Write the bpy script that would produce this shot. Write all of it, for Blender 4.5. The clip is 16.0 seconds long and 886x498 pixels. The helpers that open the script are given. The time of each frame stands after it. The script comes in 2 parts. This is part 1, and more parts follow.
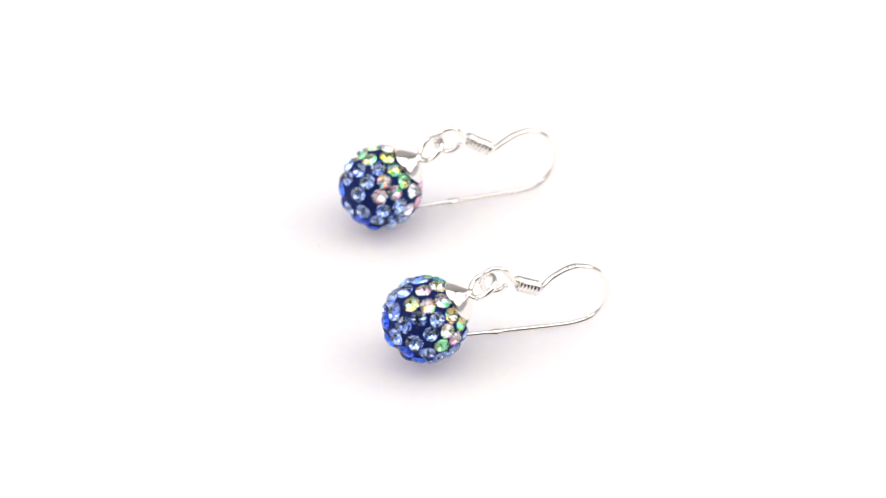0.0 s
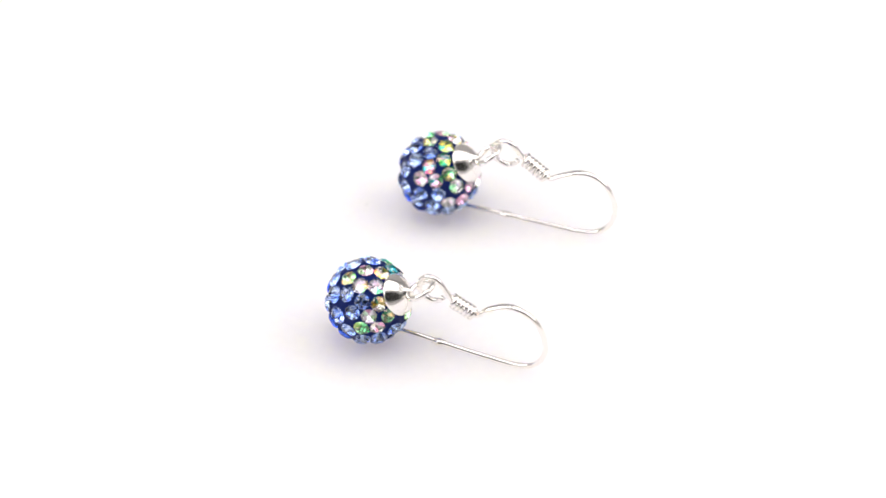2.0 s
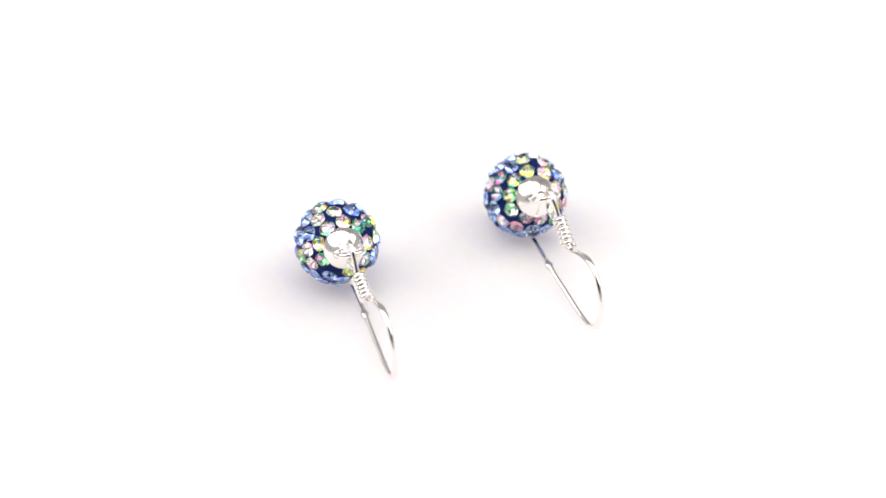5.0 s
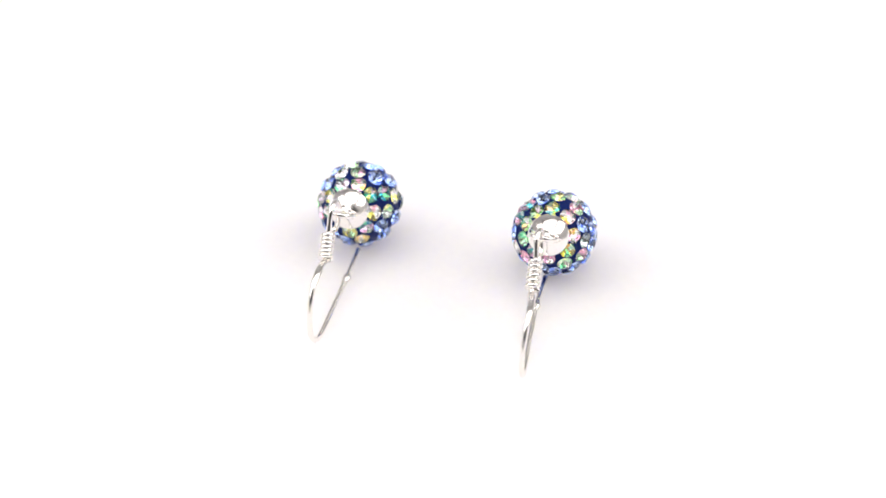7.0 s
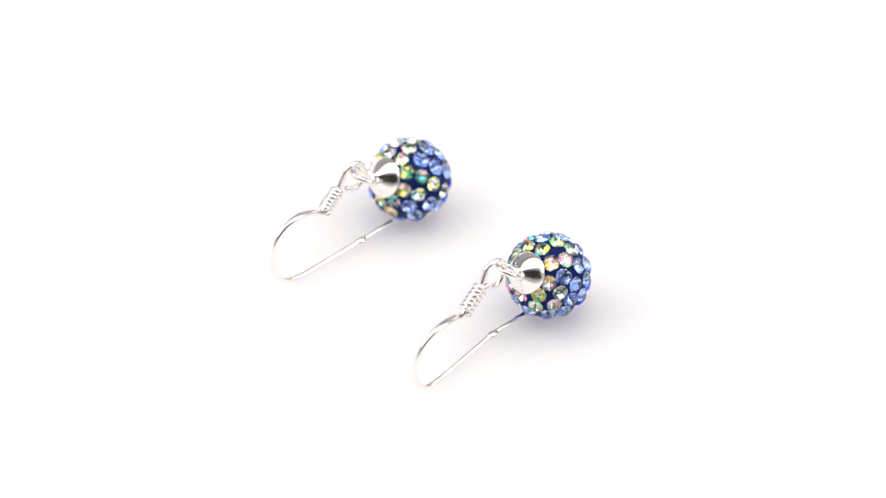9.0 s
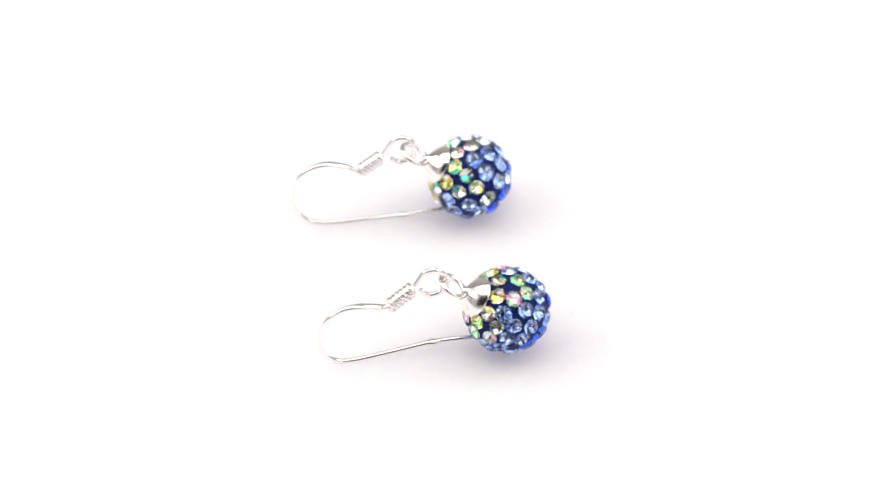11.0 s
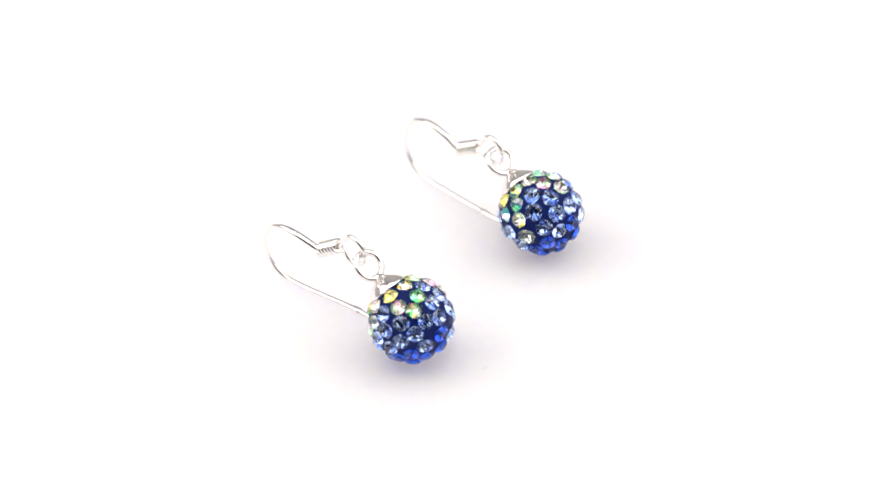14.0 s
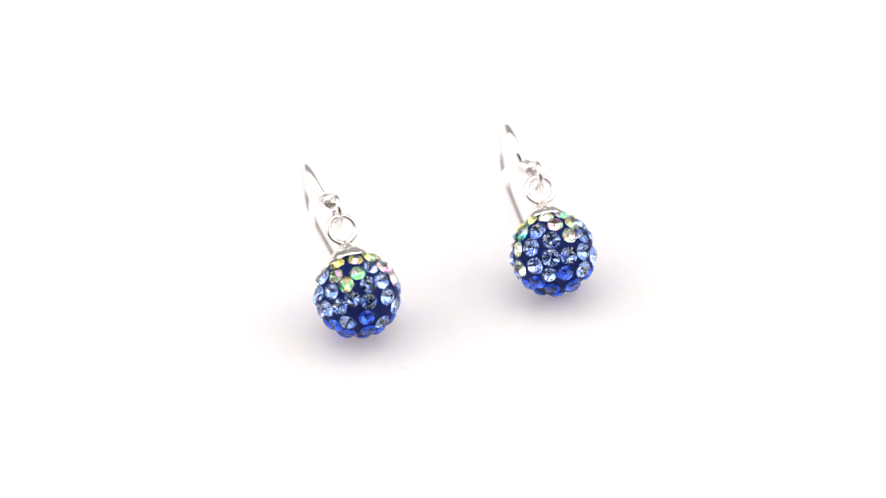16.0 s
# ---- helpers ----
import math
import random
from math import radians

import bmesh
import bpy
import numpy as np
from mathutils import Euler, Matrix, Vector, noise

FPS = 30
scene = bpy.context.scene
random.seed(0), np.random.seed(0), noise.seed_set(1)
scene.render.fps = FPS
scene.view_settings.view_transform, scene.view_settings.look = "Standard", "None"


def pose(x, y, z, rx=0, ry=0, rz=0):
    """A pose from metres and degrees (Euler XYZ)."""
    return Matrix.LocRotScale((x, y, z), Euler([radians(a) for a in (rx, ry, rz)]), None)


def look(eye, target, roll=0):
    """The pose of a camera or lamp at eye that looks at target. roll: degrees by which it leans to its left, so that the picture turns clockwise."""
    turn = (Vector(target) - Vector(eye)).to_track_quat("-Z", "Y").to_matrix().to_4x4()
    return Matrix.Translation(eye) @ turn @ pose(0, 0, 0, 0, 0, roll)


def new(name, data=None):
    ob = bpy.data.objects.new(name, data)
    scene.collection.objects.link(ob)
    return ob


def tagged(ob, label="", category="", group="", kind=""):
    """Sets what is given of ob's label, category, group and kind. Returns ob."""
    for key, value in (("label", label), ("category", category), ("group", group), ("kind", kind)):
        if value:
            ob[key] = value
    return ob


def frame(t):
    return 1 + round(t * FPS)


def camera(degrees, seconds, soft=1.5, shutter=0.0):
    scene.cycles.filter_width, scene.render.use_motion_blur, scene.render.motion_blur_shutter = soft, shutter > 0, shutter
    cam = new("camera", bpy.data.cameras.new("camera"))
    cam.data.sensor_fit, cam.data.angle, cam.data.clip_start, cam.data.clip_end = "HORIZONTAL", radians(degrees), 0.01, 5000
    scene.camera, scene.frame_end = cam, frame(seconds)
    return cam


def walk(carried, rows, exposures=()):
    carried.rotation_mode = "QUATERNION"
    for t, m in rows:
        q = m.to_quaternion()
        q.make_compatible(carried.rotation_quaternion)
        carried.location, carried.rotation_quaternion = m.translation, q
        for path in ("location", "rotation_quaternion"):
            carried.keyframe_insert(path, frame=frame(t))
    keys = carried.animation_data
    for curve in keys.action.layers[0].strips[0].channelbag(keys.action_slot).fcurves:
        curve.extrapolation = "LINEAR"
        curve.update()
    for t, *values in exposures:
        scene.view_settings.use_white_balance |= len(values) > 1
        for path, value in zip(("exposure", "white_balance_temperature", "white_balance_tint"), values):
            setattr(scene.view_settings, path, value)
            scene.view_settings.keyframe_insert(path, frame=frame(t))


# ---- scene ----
MM = 0.001

# ---------------------------------------------------------------- camera (stands still, 42 degrees above the table)
ELEV = radians(42.234)
FWD = Vector((0, math.cos(ELEV), -math.sin(ELEV)))
UP = Vector((0, math.sin(ELEV), math.cos(ELEV)))
EYE = (Vector((-0.245, 0, 0)) + UP * 3.306 - FWD * 350.15) * MM
cam = camera(17.19, 16.0, soft=1.25, shutter=0.5)
cam.data.dof.use_dof = True
cam.data.dof.focus_distance, cam.data.dof.aperture_fstop = 0.341, 16.0
STAND = look(EYE, EYE + FWD, -0.98)
walk(cam, [(0, STAND), (16, STAND)])

# ---------------------------------------------------------------- light
scene.view_settings.exposure = -0.06
world = bpy.data.worlds.new("dim_room")
scene.world = world
world.use_nodes = True
world.node_tree.nodes["Background"].inputs[0].default_value = (0.9, 0.88, 0.86, 1)
world.node_tree.nodes["Background"].inputs[1].default_value = 0.03


def softbox(name, size_x, size_y, watts, place, target, colour=(1, 1, 1)):
    lamp = bpy.data.lights.new(name, "AREA")
    lamp.shape, lamp.size, lamp.size_y, lamp.energy, lamp.color = "RECTANGLE", size_x, size_y, watts, colour
    ob = new(name, lamp)
    ob.matrix_world = look(place, target)
    return ob


softbox("softbox_top", 0.56, 0.46, 1.92, (0, 0.05, 0.545), (0, 0.02, 0), (1.0, 0.98, 0.987))
softbox("softbox_left", 0.36, 0.32, 1.44, (-0.345, 0.0, 0.235), (0, 0.0, 0.02), (1.0, 0.98, 0.987))
softbox("softbox_right", 0.36, 0.32, 1.44, (0.345, 0.0, 0.235), (0, 0.0, 0.02), (1.0, 0.98, 0.987))


# ---------------------------------------------------------------- materials
def material(name):
    m = bpy.data.materials.new(name)
    m.use_nodes = True
    return m, m.node_tree.nodes, m.node_tree.links, m.node_tree.nodes["Principled BSDF"]


def bump_of(nodes, links, shader, scale, strength, distance):
    tex = nodes.new("ShaderNodeTexNoise")
    tex.inputs["Scale"].default_value, tex.inputs["Detail"].default_value = scale, 4
    pos = nodes.new("ShaderNodeTexCoord")
    links.new(pos.outputs["Object"], tex.inputs["Vector"])
    b = nodes.new("ShaderNodeBump")
    b.inputs["Strength"].default_value, b.inputs["Distance"].default_value = strength, distance
    links.new(tex.outputs["Fac"], b.inputs["Height"])
    links.new(b.outputs["Normal"], shader.inputs["Normal"])
    return tex


def tint_by(nodes, links, shader, fac, low, high, a, b):
    ramp = nodes.new("ShaderNodeValToRGB")
    ramp.color_ramp.elements[0].position, ramp.color_ramp.elements[1].position = low, high
    ramp.color_ramp.elements[0].color, ramp.color_ramp.elements[1].color = (*a, 1), (*b, 1)
    links.new(fac, ramp.inputs["Fac"])
    links.new(ramp.outputs["Color"], shader.inputs["Base Color"])


def white_sheet():
    m, n, l, s = material("white_translucent_acrylic")
    s.inputs["Roughness"].default_value = 0.6
    s.inputs["Specular IOR Level"].default_value = 0.25
    s.inputs["Subsurface Weight"].default_value = 1.0
    s.inputs["Subsurface Radius"].default_value = (0.95, 0.95, 1.18)
    s.inputs["Subsurface Scale"].default_value = 0.0155
    tex = bump_of(n, l, s, 900, 0.05, 0.00005)
    tint_by(n, l, s, tex.outputs["Fac"], 0.3, 0.7, (0.893, 0.868, 0.868), (0.910, 0.886, 0.886))
    return m


def tent_cloth():
    m, n, l, s = material("grey_tent_cloth")
    s.inputs["Roughness"].default_value = 0.9
    tex = bump_of(n, l, s, 300, 0.2, 0.0005)
    tint_by(n, l, s, tex.outputs["Fac"], 0.3, 0.7, (0.38, 0.372, 0.364), (0.43, 0.422, 0.414))
    return m


def silver(name, rough):
    m, n, l, s = material(name)
    s.inputs["Metallic"].default_value, s.inputs["Roughness"].default_value = 1.0, rough
    tex = bump_of(n, l, s, 2500, 0.03, 0.00003)
    tint_by(n, l, s, tex.outputs["Fac"], 0.25, 0.75, (0.94, 0.905, 0.87), (0.97, 0.94, 0.91))
    return m


def clay():
    m, n, l, s = material("dark_blue_polymer_clay")
    s.inputs["Roughness"].default_value = 0.5
    s.inputs["Specular IOR Level"].default_value = 0.13
    tex = bump_of(n, l, s, 1800, 0.25, 0.00006)
    tint_by(n, l, s, tex.outputs["Fac"], 0.3, 0.7, (0.0035, 0.011, 0.085), (0.005, 0.017, 0.125))
    return m


def crystal_glass(name, colour, film=0, film_ior=1.33):
    m, n, l, s = material(name)
    s.inputs["Base Color"].default_value = (*colour, 1)
    s.inputs["Transmission Weight"].default_value = 1.0
    s.inputs["Roughness"].default_value, s.inputs["IOR"].default_value = 0.0, 1.56
    s.inputs["Thin Film Thickness"].default_value, s.inputs["Thin Film IOR"].default_value = film, film_ior
    return m


def foil(name, colours, rough):
    """Mirror foil on the facets at the back of a stone, facet by facet of other colour to paint in sparkle."""
    m, n, l, s = material(name)
    s.inputs["Metallic"].default_value, s.inputs["Roughness"].default_value = 1.0, rough
    geo, info, add, wrap = (n.new("ShaderNode" + k) for k in ("NewGeometry", "ObjectInfo", "Math", "Math"))
    add.operation, wrap.operation = "ADD", "FRACT"
    l.new(geo.outputs["Random Per Island"], add.inputs[0])
    l.new(info.outputs["Random"], add.inputs[1])
    l.new(add.outputs[0], wrap.inputs[0])
    ramp = n.new("ShaderNodeValToRGB")
    ramp.color_ramp.interpolation = "CONSTANT"
    el = ramp.color_ramp.elements
    while len(el) < len(colours):
        el.new(0.5)
    for i, c in enumerate(colours):
        el[i].position, el[i].color = i / len(colours), (*c, 1)
    l.new(wrap.outputs[0], ramp.inputs["Fac"])
    l.new(ramp.outputs["Color"], s.inputs["Base Color"])
    return m


SHEET, CLOTH, CLAY = white_sheet(), tent_cloth(), clay()
SILVER, WIRE = silver("polished_sterling_silver", 0.18), silver("soft_polished_silver_wire", 0.22)
GREY, _n, _l, _s = material("grey_lint")
_s.inputs["Base Color"].default_value, _s.inputs["Roughness"].default_value = (0.6, 0.6, 0.59, 1), 0.9
MARK, _n, _l, _s = material("dull_stamped_silver")
_s.inputs["Base Color"].default_value = (0.40, 0.39, 0.38, 1)
_s.inputs["Metallic"].default_value, _s.inputs["Roughness"].default_value = 1.0, 0.4
STONES = {
    "l": (crystal_glass("light_sapphire_glass", (0.58, 0.71, 1.0)),
          # dark and pale facet colours paint in reflections that even foil would pick up
          foil("light_sapphire_glint_foil", [(0.95, 0.97, 1.0), (0.26, 0.38, 0.82), (0.98, 0.99, 1.0), (0.48, 0.61, 0.98), (0.80, 0.88, 1.0)], 0.02)),
    "s": (crystal_glass("sapphire_glass", (0.03, 0.14, 0.90)),
          foil("sapphire_foil", [(0.80, 0.85, 1.0), (0.50, 0.62, 1.0), (0.88, 0.91, 1.0)], 0.03)),
    "a": (crystal_glass("iridescent_clear_glass", (1.0, 0.99, 0.98), 440, 1.75),
          foil("iridescent_foil", [(1.0, 0.93, 0.22), (1.0, 0.99, 0.96), (1.0, 0.60, 0.84), (0.96, 0.94, 1.0), (0.24, 0.86, 0.44), (0.98, 0.98, 1.0),
                                   (1.0, 0.76, 0.34), (0.08, 0.52, 0.58), (0.95, 0.86, 1.0), (0.60, 0.96, 0.60), (1.0, 0.50, 0.72), (1.0, 0.98, 0.90)], 0.14)),
    "c": (crystal_glass("smoky_clear_glass", (0.86, 0.92, 0.90)),
          foil("smoky_clear_foil", [(0.72, 0.78, 0.77), (0.5, 0.57, 0.6), (0.88, 0.9, 0.88), (0.3, 0.35, 0.4)], 0.12)),
}
STONE_WORDS = {"l": "pale blue faceted crystal", "s": "deep blue faceted crystal",
               "a": "clear crystal with rainbow coating", "c": "smoky clear faceted crystal"}


# ---------------------------------------------------------------- mesh helpers
def finish(bm, name, mats, smooth=True):
    bmesh.ops.recalc_face_normals(bm, faces=bm.faces[:])
    me = bpy.data.meshes.new(name)
    for f in bm.faces:
        f.smooth = smooth
    bm.to_mesh(me)
    bm.free()
    for m in mats:
        me.materials.append(m)
    return me


def part(name, me, parent, m=None, label=""):
    ob = new(name, me)
    ob.parent = parent
    if m is not None:
        ob.matrix_basis = m
    if label:
        tagged(ob, label)
    return ob


def spline(points, steps=8):
    """A smooth line through the points (Catmull-Rom)."""
    p = [Vector(v) for v in points]
    p = [p[0] * 2 - p[1]] + p + [p[-1] * 2 - p[-2]]
    out = []
    for i in range(1, len(p) - 2):
        a, b, c, d = p[i - 1:i + 3]
        for k in range(steps):
            t = k / steps
            out.append(0.5 * (2 * b + (c - a) * t + (2 * a - 5 * b + 4 * c - d) * t * t + (3 * b - a - 3 * c + d) * t ** 3))
    out.append(p[-2])
    return out


def sweep(bm, line, radius, ref=(0, 1, 0), sides=14, closed=False):
    """A wire along the line (millimetres). radius(u) gives the half widths along ref and across it."""
    n, rings = len(line), []
    for i, c in enumerate(line):
        a, b = (line[i - 1], line[(i + 1) % n]) if closed else (line[max(i - 1, 0)], line[min(i + 1, n - 1)])
        t = (b - a).normalized()
        side = Vector(ref) if not callable(ref) else ref(c)
        side = (side - t * side.dot(t)).normalized()
        up = t.cross(side)
        r1, r2 = radius(i / max(n - 1, 1))
        rings.append([bm.verts.new((c + side * r1 * math.cos(j * math.tau / sides) + up * r2 * math.sin(j * math.tau / sides)) * MM)
                      for j in range(sides)])
    pairs = zip(rings, rings[1:] + rings[:1]) if closed else zip(rings, rings[1:])
    for r, s in pairs:
        for j in range(sides):
            bm.faces.new((r[j], r[(j + 1) % sides], s[(j + 1) % sides], s[j]))
    if not closed:
        for r, c, k in ((rings[0], line[0], 1), (rings[-1], line[-1], -1)):
            tip = bm.verts.new(c * MM)
            for j in range(sides):
                bm.faces.new((r[j], r[(j + 1) % sides], tip))
    return bm


def lathe(bm, profile, sides=40):
    """A turned form about z from (radius, height) in millimetres."""
    rings = [[bm.verts.new((r * math.cos(j * math.tau / sides) * MM, r * math.sin(j * math.tau / sides) * MM, z * MM)) for j in range(sides)]
             for r, z in profile]
    for r, s in zip(rings, rings[1:]):
        for j in range(sides):
            bm.faces.new((r[j], r[(j + 1) % sides], s[(j + 1) % sides], s[j]))
    return rings


# ---------------------------------------------------------------- setting: white sheet and an added, unseen light tent
def setting():
    bm = bmesh.new()
    rows = [[bm.verts.new((x, y, 0)) for x in (-0.5, -0.12, 0.12, 0.5)] for y in (-0.5, -0.1, 0.1, 0.55)]
    for a, b in zip(rows, rows[1:]):
        for k in range(3):
            bm.faces.new((a[k], a[k + 1], b[k + 1], b[k]))
    tagged(new("floor", finish(bm, "floor", [SHEET])), "seamless translucent white sheet under the earrings", "floor", kind="structure")
    # unseen tent of grey cloth, added to shape reflections; the front has an opening for the lens
    sides = {
        "wall_west": [((-0.372, -0.20, 0.002), (-0.36, 0.41, 0.56))],
        "wall_east": [((0.36, -0.20, 0.002), (0.372, 0.41, 0.56))],
        "wall_north": [((-0.372, 0.413, 0.002), (0.372, 0.425, 0.56))],
        "wall_south": [((-0.372, -0.215, 0.002), (-0.20, -0.203, 0.56)), ((0.20, -0.215, 0.002), (0.372, -0.203, 0.56)),
                       ((-0.20, -0.215, 0.002), (0.20, -0.203, 0.06)), ((-0.20, -0.215, 0.42), (0.20, -0.203, 0.56))],
        "ceiling": [((-0.372, -0.215, 0.563), (0.372, 0.425, 0.575))],
    }
    for name, boxes in sides.items():
        bm = bmesh.new()
        for lo, hi in boxes:
            made = bmesh.ops.create_cube(bm, size=1)["verts"]
            for v in made:
                v.co = Vector([(p + q) / 2 + c * (q - p) for c, p, q in zip(v.co, lo, hi)])
        tagged(new(name, finish(bm, name, [CLOTH], False)), "grey cloth side of an added, unseen light tent", "tent wall", kind="structure")


setting()


# ---------------------------------------------------------------- stones
STONE_R, CLAY_R = 1.0, 4.70
def stone_mesh(kind, seed):
    """A foiled chaton: flat table, crown facets, thin girdle, pointed back of foiled facets. The girdle lies at z = 0."""
    rnd = random.Random(seed)
    bm = bmesh.new()
    n, R, table, crown, back = (6 if kind == "a" else 8), STONE_R, 0.52, 0.43, (0.60 if kind == "a" else 0.84)
    turn = rnd.uniform(0, math.tau)

    def ring(r, z, shift):
        return [Vector((r * math.cos(turn + (j + shift) * math.tau / n), r * math.sin(turn + (j + shift) * math.tau / n), z)) * MM for j in range(n)]

    # round girdle of 2n points, crown of n + 2n facets, foiled back
    def fine(r, z):
        return [Vector((r * math.cos(turn + j * math.pi / n), r * math.sin(turn + j * math.pi / n), z)) * MM for j in range(2 * n)]

    T, C, G, B = ring(table, crown, 0), fine(R * 0.88, crown * 0.5), fine(R, 0.04), fine(R, -0.02)
    glass, foils = [T], []
    for j in range(n):
        k, a, b, c = (j + 1) % n, 2 * j, 2 * j + 1, (2 * j + 2) % (2 * n)
        glass += [[T[j], C[b], T[k]], [T[j], C[a], C[b]], [T[k], C[b], C[c]]]
    for j in range(2 * n):
        k = (j + 1) % (2 * n)
        glass += [[C[j], G[j], G[k], C[k]], [G[j], B[j], B[k], G[k]]]
    M = [v + Vector((0, 0, rnd.uniform(-0.12, 0.09))) * MM for v in ring(0.46 * R, -0.52 * back, 0)]
    tip = Vector((rnd.uniform(-0.06, 0.06), rnd.uniform(-0.06, 0.06), -back)) * MM
    for j in range(n):
        a, b, c = 2 * j, 2 * j + 1, (2 * j + 2) % (2 * n)
        if kind == "a":
            foils.append([B[a], tip, B[c], B[b]])
        else:
            p, q = M[j], M[(j + 1) % n]
            foils += [[tip, q, B[b]], [tip, B[b], p], [p, B[b], B[a]], [q, B[c], B[b]]]
    for polys, index in ((glass, 0), (foils, 1)):
        for poly in polys:
            f = bm.faces.new([bm.verts.new(v) for v in poly])
            f.material_index = index
    for f in bm.faces:
        f.normal_update()
        if f.normal.dot(f.calc_center_median() - Vector((0, 0, -0.05)) * MM) < 0:
            f.normal_flip()
    me = bpy.data.meshes.new("crystal")
    bm.to_mesh(me)
    bm.free()
    for m in STONES[kind]:
        me.materials.append(m)
    return me


STONE_MESHES = {k: [stone_mesh(k, 10 * i + ord(k)) for i in range(6)] for k in STONES}

# where the stones sit, as (degrees from the cap's axis, degrees round it)
STONES_A = {
    "a": [(38, 93), (38, 140), (38, 327), (39, 4), (39, 54), (39, 183), (39, 220), (39, 256), (44, 290), (56, 33), (61, 142), (61, 321),
          (62, 254), (63, 228), (65, 178), (67, 62), (72, 300), (78, 158), (82, 241)],
    "l": [(56, 113), (59, 203), (59, 350), (70, 12), (72, 276), (78, 41), (78, 105), (78, 337), (82, 82), (82, 133), (83, 211), (85, 188),
          (89, 315), (90, 60), (92, 287), (94, 261), (97, 28), (98, 1), (100, 162), (102, 92), (102, 334), (103, 115), (106, 139), (106, 217),
          (108, 184), (111, 306), (114, 271), (118, 49), (120, 243), (132, 139), (145, 221)],
    "c": [(60, 86)],
    "s": [(123, 81), (125, 15), (130, 108), (130, 339), (132, 178), (137, 263), (137, 300), (146, 60), (152, 111), (160, 182), (160, 277), (161, 6)],
}
STONES_B = {
    "a": [(37, 291), (38, 211), (38, 252), (39, 7), (39, 49), (39, 89), (39, 132), (39, 170), (58, 24), (58, 266), (59, 292), (60, 182),
          (61, 123), (61, 212), (62, 92), (78, 278), (81, 199), (82, 113)],
    "l": [(54, 329), (59, 65), (59, 239), (61, 355), (65, 152), (73, 312), (78, 251), (80, 54), (81, 223), (84, 21), (85, 171), (86, 353),
          (87, 82), (87, 139), (89, 329), (92, 300), (101, 276), (104, 9), (105, 219), (106, 250), (109, 34), (109, 165), (110, 77), (110, 193),
          (110, 315), (110, 340), (114, 136), (130, 228), (134, 154)],
    "c": [(108, 104)],
    "s": [(122, 291), (125, 359), (130, 262), (132, 84), (136, 187), (138, 118), (143, 50), (147, 10), (148, 313), (158, 226), (160, 136), (169, 18)],
}


def seat_direction(theta, phi):
    th, ph = radians(theta), radians(phi)
    return Vector((math.sin(th) * math.cos(ph), math.sin(th) * math.sin(ph), math.cos(th)))


def bead_mesh(seats):
    """The clay ball, with a pit for every stone and a slight swell of clay round it."""
    bm = bmesh.new()
    bmesh.ops.create_icosphere(bm, subdivisions=7, radius=1)
    me = bpy.data.meshes.new("bead")
    bm.to_mesh(me)
    bm.free()
    co = np.empty(len(me.vertices) * 3)
    me.vertices.foreach_get("co", co)
    co = co.reshape(-1, 3)
    co /= np.linalg.norm(co, axis=1)[:, None]
    height, swell = np.full(len(co), CLAY_R), np.zeros(len(co))
    for direction, size in seats:
        far = np.arccos(np.clip(co @ np.array(direction), -1, 1)) * CLAY_R
        edge = STONE_R * size
        swell = np.maximum(swell, 0.08 * np.exp(-((far - edge) / 0.16) ** 2))
        height = np.minimum(height, np.where(far < edge - 0.08, CLAY_R - 0.95 * np.clip((edge - 0.08 - far) / 0.1, 0, 1), CLAY_R))
    co *= np.where(height < CLAY_R, height, CLAY_R + swell)[:, None] * MM
    me.vertices.foreach_set("co", co.reshape(-1))
    me.polygons.foreach_set("use_smooth", [True] * len(me.polygons))
    me.materials.append(CLAY)
    me.update()
    return me


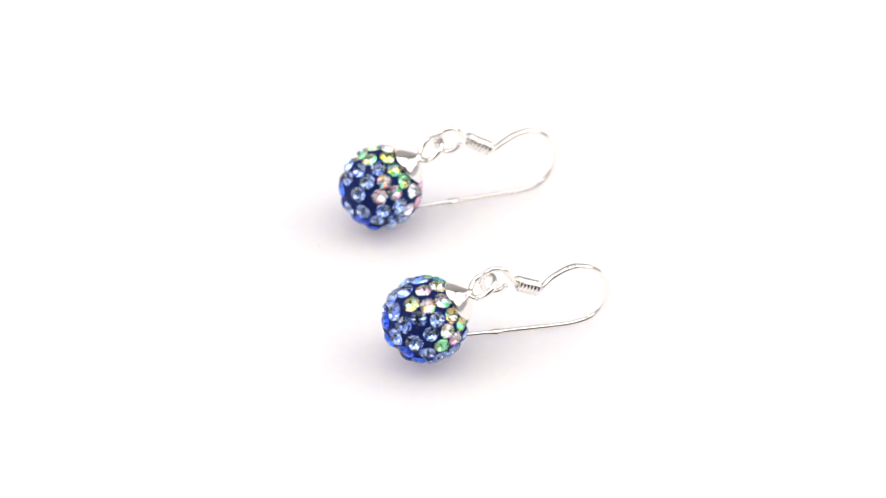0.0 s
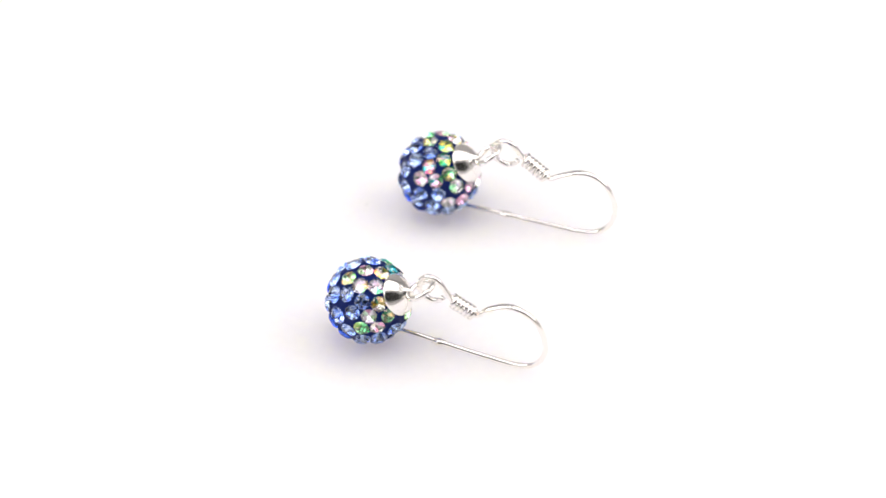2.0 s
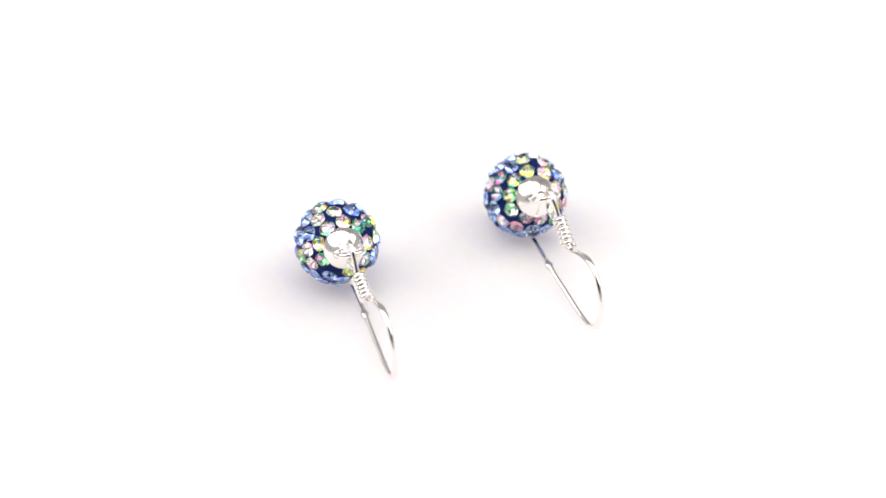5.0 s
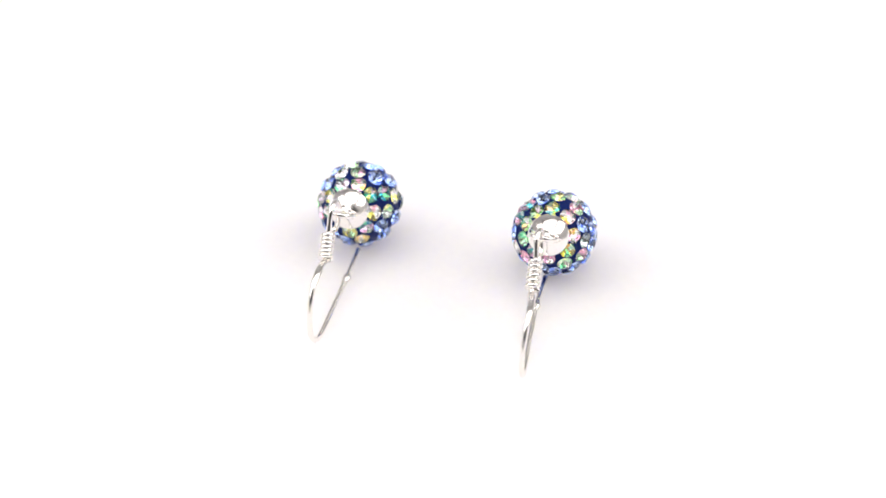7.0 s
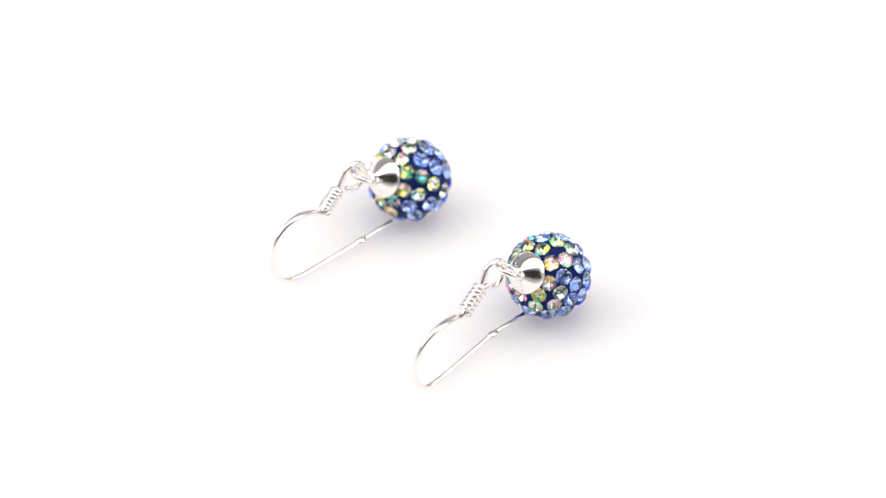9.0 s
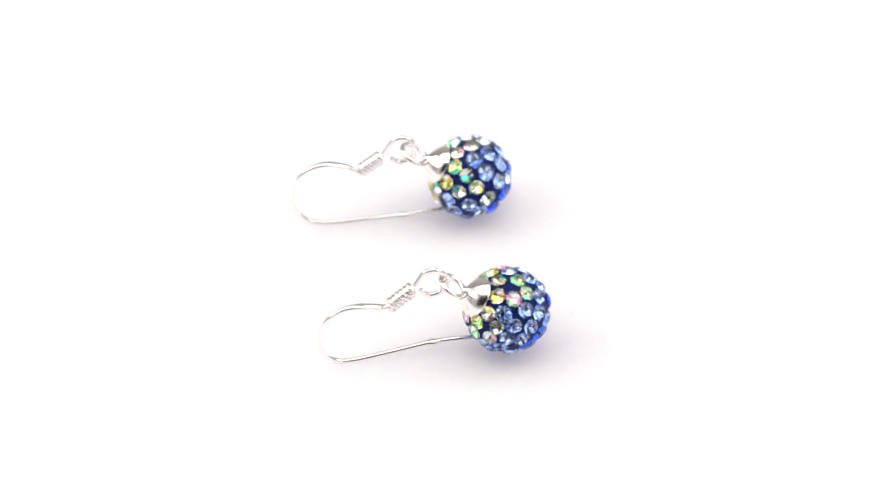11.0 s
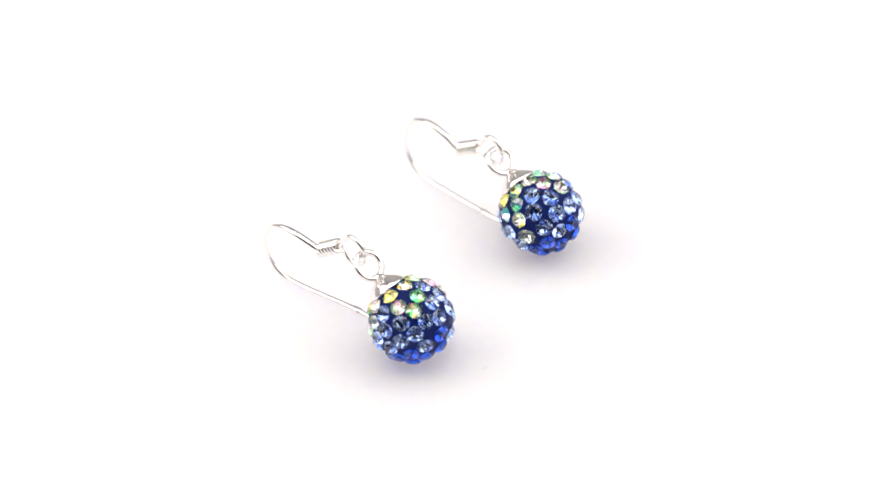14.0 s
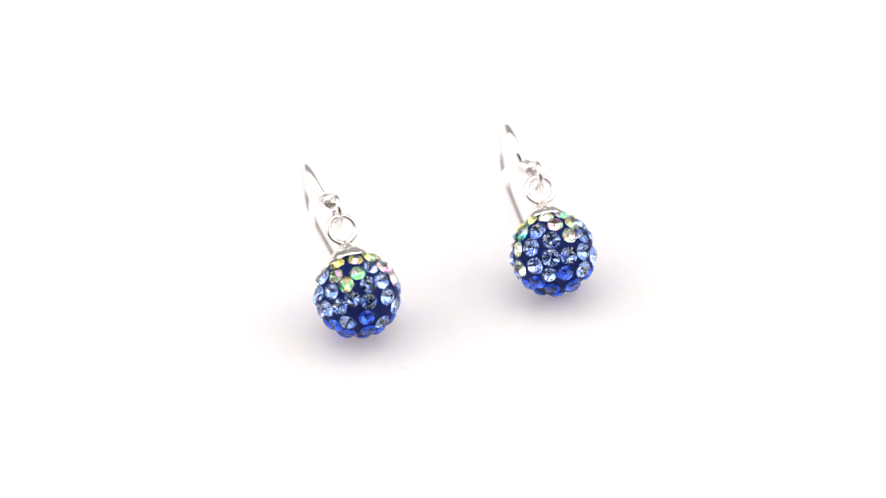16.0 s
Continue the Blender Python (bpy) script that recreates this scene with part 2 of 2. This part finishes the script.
def earring(base, lift, yaw, stones, hook_line, coil_from, coil_to, eye, crimp_at, crimp_turn, seed, cap_lift):
    """A drop earring at rest: the bead on the sheet, its cap tipped up by lift, the wire hook standing on its long leg."""
    rnd = random.Random(seed)
    top = new("earring")
    top.matrix_basis = base
    tagged(top, "silver hook earring with blue crystal-studded ball, lying on white sheet", "earring", "pair of earrings")
    axis = pose(0, 0, 5.0 * MM, 0, 90 - lift, yaw)
    cap_axis = pose(0, 0, 5.0 * MM, 0, 90 - cap_lift, yaw)

    # bead of clay with a pit for every stone
    seats = []
    for kind, places in stones.items():
        for theta, phi in places:
            seats.append([seat_direction(theta, phi), theta, phi, kind])
    for i, seat in enumerate(seats):
        near = max(seat[0].dot(o[0]) for j, o in enumerate(seats) if j != i)
        gap = math.acos(min(near, 1)) * CLAY_R
        seat.append(min(max(gap / (2 * STONE_R) * 1.06, 0.88), 1.09) * rnd.uniform(0.96, 1.0))
    bead = part("bead", bead_mesh([(o[0], o[4]) for o in seats]), top, axis, "dark blue clay ball")
    for direction, theta, phi, kind, size in seats:
        m = pose(0, 0, 0, 0, theta, phi) @ pose(0, 0, CLAY_R * MM, rnd.uniform(-6, 6), rnd.uniform(-6, 6), rnd.uniform(0, 360))
        part("crystal", rnd.choice(STONE_MESHES[kind]), bead, m @ Matrix.Scale(size, 4), STONE_WORDS[kind])

    # cap: a small bell with a rolled rim
    bm = bmesh.new()
    lathe(bm, [(2.30, 4.30), (2.47, 4.28), (2.51, 4.38), (2.44, 4.56), (2.22, 4.86), (1.92, 5.17), (1.54, 5.50), (1.14, 5.78), (0.82, 5.98), (0.62, 6.14), (0.50, 6.34), (0.36, 6.52), (0.001, 6.56)])
    cap = part("cap", finish(bm, "cap", [SILVER]), top, cap_axis, "smooth polished silver cap")
    # eyelet: a wire ring soldered to the cap
    bm = bmesh.new()
    ring = [Vector((0, 1.63 * math.sin(a), 7.88 + 1.63 * math.cos(a))) for a in (math.tau * k / 40 for k in range(40))]
    sweep(bm, ring, lambda u: (0.34, 0.34), (1, 0, 0), 12, True)
    part("eyelet", finish(bm, "eyelet", [WIRE]), top, cap_axis, "round silver wire eyelet")

    # hook: eye, straight inside the coil, shoulder, arch, bend and long leg in one wire
    hi, lo, mid = Vector(coil_from), Vector(coil_to), Vector(eye)
    start = math.atan2(hi.z - mid.z, hi.x - mid.x)
    loop = [mid + Vector((1.6 * math.cos(start + radians(a)), -0.15 + 0.3 * a / 360, 1.8 * math.sin(start + radians(a)))) for a in range(342, 53, -24)]
    line = spline(loop + [hi + (lo - hi) * 0.08, lo] + [Vector(v) for v in hook_line], 7)

    def gauge(u):
        flat = math.exp(-((u - 0.60) / 0.06) ** 4)
        return 0.32 + 0.14 * flat, 0.32 - 0.05 * flat

    bm = bmesh.new()
    sweep(bm, line, gauge)
    hook = part("hook", finish(bm, "hook", [WIRE]), top, None, "bent silver ear wire")
    # coil wound round the hook below its eye
    d = (lo - hi).normalized()
    side = Vector((0, 1, 0))
    side = (side - d * side.dot(d)).normalized()
    up = d.cross(side)
    length, turns = (lo - hi).length, 6.0
    helix = [hi + d * (length * k / 168) + (side * math.cos(math.tau * turns * k / 168) + up * math.sin(math.tau * turns * k / 168)) * 0.64 for k in range(169)]
    bm = bmesh.new()
    sweep(bm, helix, lambda u: (0.30, 0.30), tuple(d), 10)
    part("coil", finish(bm, "coil", [WIRE]), top, None, "tightly wound silver wire coil")
    # faint hallmark strokes on the flattened arch
    bm = bmesh.new()
    arch = Vector(hook_line[2])
    slope = (Vector(hook_line[3]) - Vector(hook_line[1])).normalized()
    for k in (-1, 0, 1):
        c = arch + slope * (0.42 * k) + Vector((0, -0.05, 0.26))
        sweep(bm, [c + Vector((0, -0.24, 0)), c + Vector((0, 0.24, 0))], lambda u: (0.09, 0.03), (1, 0, 0), 6)
    part("hallmark", finish(bm, "hallmark", [MARK]), hook, None, "faint stamped strokes")
    # flattened stamp on the leg
    bm = bmesh.new()
    c = Vector(crimp_at)
    w = pose(0, 0, 0, 0, 0, crimp_turn).to_3x3() @ Vector((1, 0, 0))
    sweep(bm, [c + w * (0.12 * k) for k in range(-7, 8)], lambda u: (0.33 + 0.21 * math.sin(math.pi * u) ** 2, 0.33 + 0.07 * math.sin(math.pi * u) ** 2))
    stamp = part("stamp", finish(bm, "stamp", [WIRE]), top, None, "small flattened hallmark on the wire")
    bm = bmesh.new()
    for k in (-1, 1):
        e = c + w * (0.26 * k) + Vector((0, 0, 0.375))
        sweep(bm, [e + Vector((-0.05 * k, -0.2, 0)), e + Vector((0.05 * k, 0.2, 0))], lambda u: (0.05, 0.02), (1, 0, 0), 6)
    part("stroke", finish(bm, "stroke", [MARK]), stamp, None, "faint stamped strokes")
    return top


def turned(t, x, y, z=0, turn=0):
    """A pose on the slowly turning table, which goes round clockwise once in 21.6 s."""
    return pose(0, 0, 0, 0, 0, -16.674 * t) @ pose(x * MM, y * MM, z * MM, 0, 0, turn)


BASE_A = (-7.65, 10.73, 0, 12.06)
BASE_B = (-2.39, -12.59, 0, 9.76)
HOOK_A = [(14.3, 0.35, 8.05), (15.3, 0.6, 8.55), (17.2, 1.0, 9.2), (19.0, 1.15, 9.15), (20.9, 1.15, 7.9), (22.0, 1.1, 5.5), (21.8, 1.0, 3.0),
          (20.4, 0.8, 1.1), (18.2, 0.55, 0.42), (14, 0.2, 0.62), (8.7, -0.2, 1.02), (5.5, -0.25, 1.02), (3.5, -0.25, 0.92)]
HOOK_B = [(13.8, 0.1, 7.65), (15.0, 0.35, 8.65), (17.2, 0.65, 9.5), (19.2, 0.7, 9.1), (20.8, 0.75, 7.7), (21.6, 0.8, 5.3), (21.4, 0.82, 3.0),
          (20.0, 0.85, 1.1), (17.7, 0.85, 0.36), (14, 0.85, 0.36), (8.4, 0.88, 0.55), (5.5, 0.85, 0.72), (3.5, 0.8, 0.8)]
earring_a = earring(turned(0, *BASE_A), 40.0, 0.5, STONES_A, HOOK_A, (10.9, 0.15, 10.22), (13.6, 0.3, 8.12), (8.6, 0.0, 10.66), (8.7, -0.2, 1.02), 2, 3, 37.0)
earring_b = earring(turned(0, *BASE_B), 32.8, -1.5, STONES_B, HOOK_B, (10.7, -0.35, 9.05), (13.2, 0, 7.5), (8.15, -0.3, 9.92), (8.4, 0.88, 0.55), 0, 8, 32.0)

# a speck of lint on the sheet
BASE_LINT = (-15.18, 5.88, 0.03, 84)
bm = bmesh.new()
sweep(bm, spline([(-0.3, 0, 0.02), (-0.05, 0.06, 0.06), (0.3, -0.03, 0.03)], 4), lambda u: (0.026, 0.026), (0, 0, 1), 6)
lint = tagged(new("lint", finish(bm, "lint", [GREY])), "tiny grey speck of lint on white sheet", "lint")
lint.matrix_basis = turned(0, *BASE_LINT)


def motions():
    """The table turns at an even pace; what lies on it goes round with it."""
    for thing, base in ((earring_a, BASE_A), (earring_b, BASE_B), (lint, BASE_LINT)):
        walk(thing, [(k / 2, turned(k / 2, *base)) for k in range(33)])


motions()
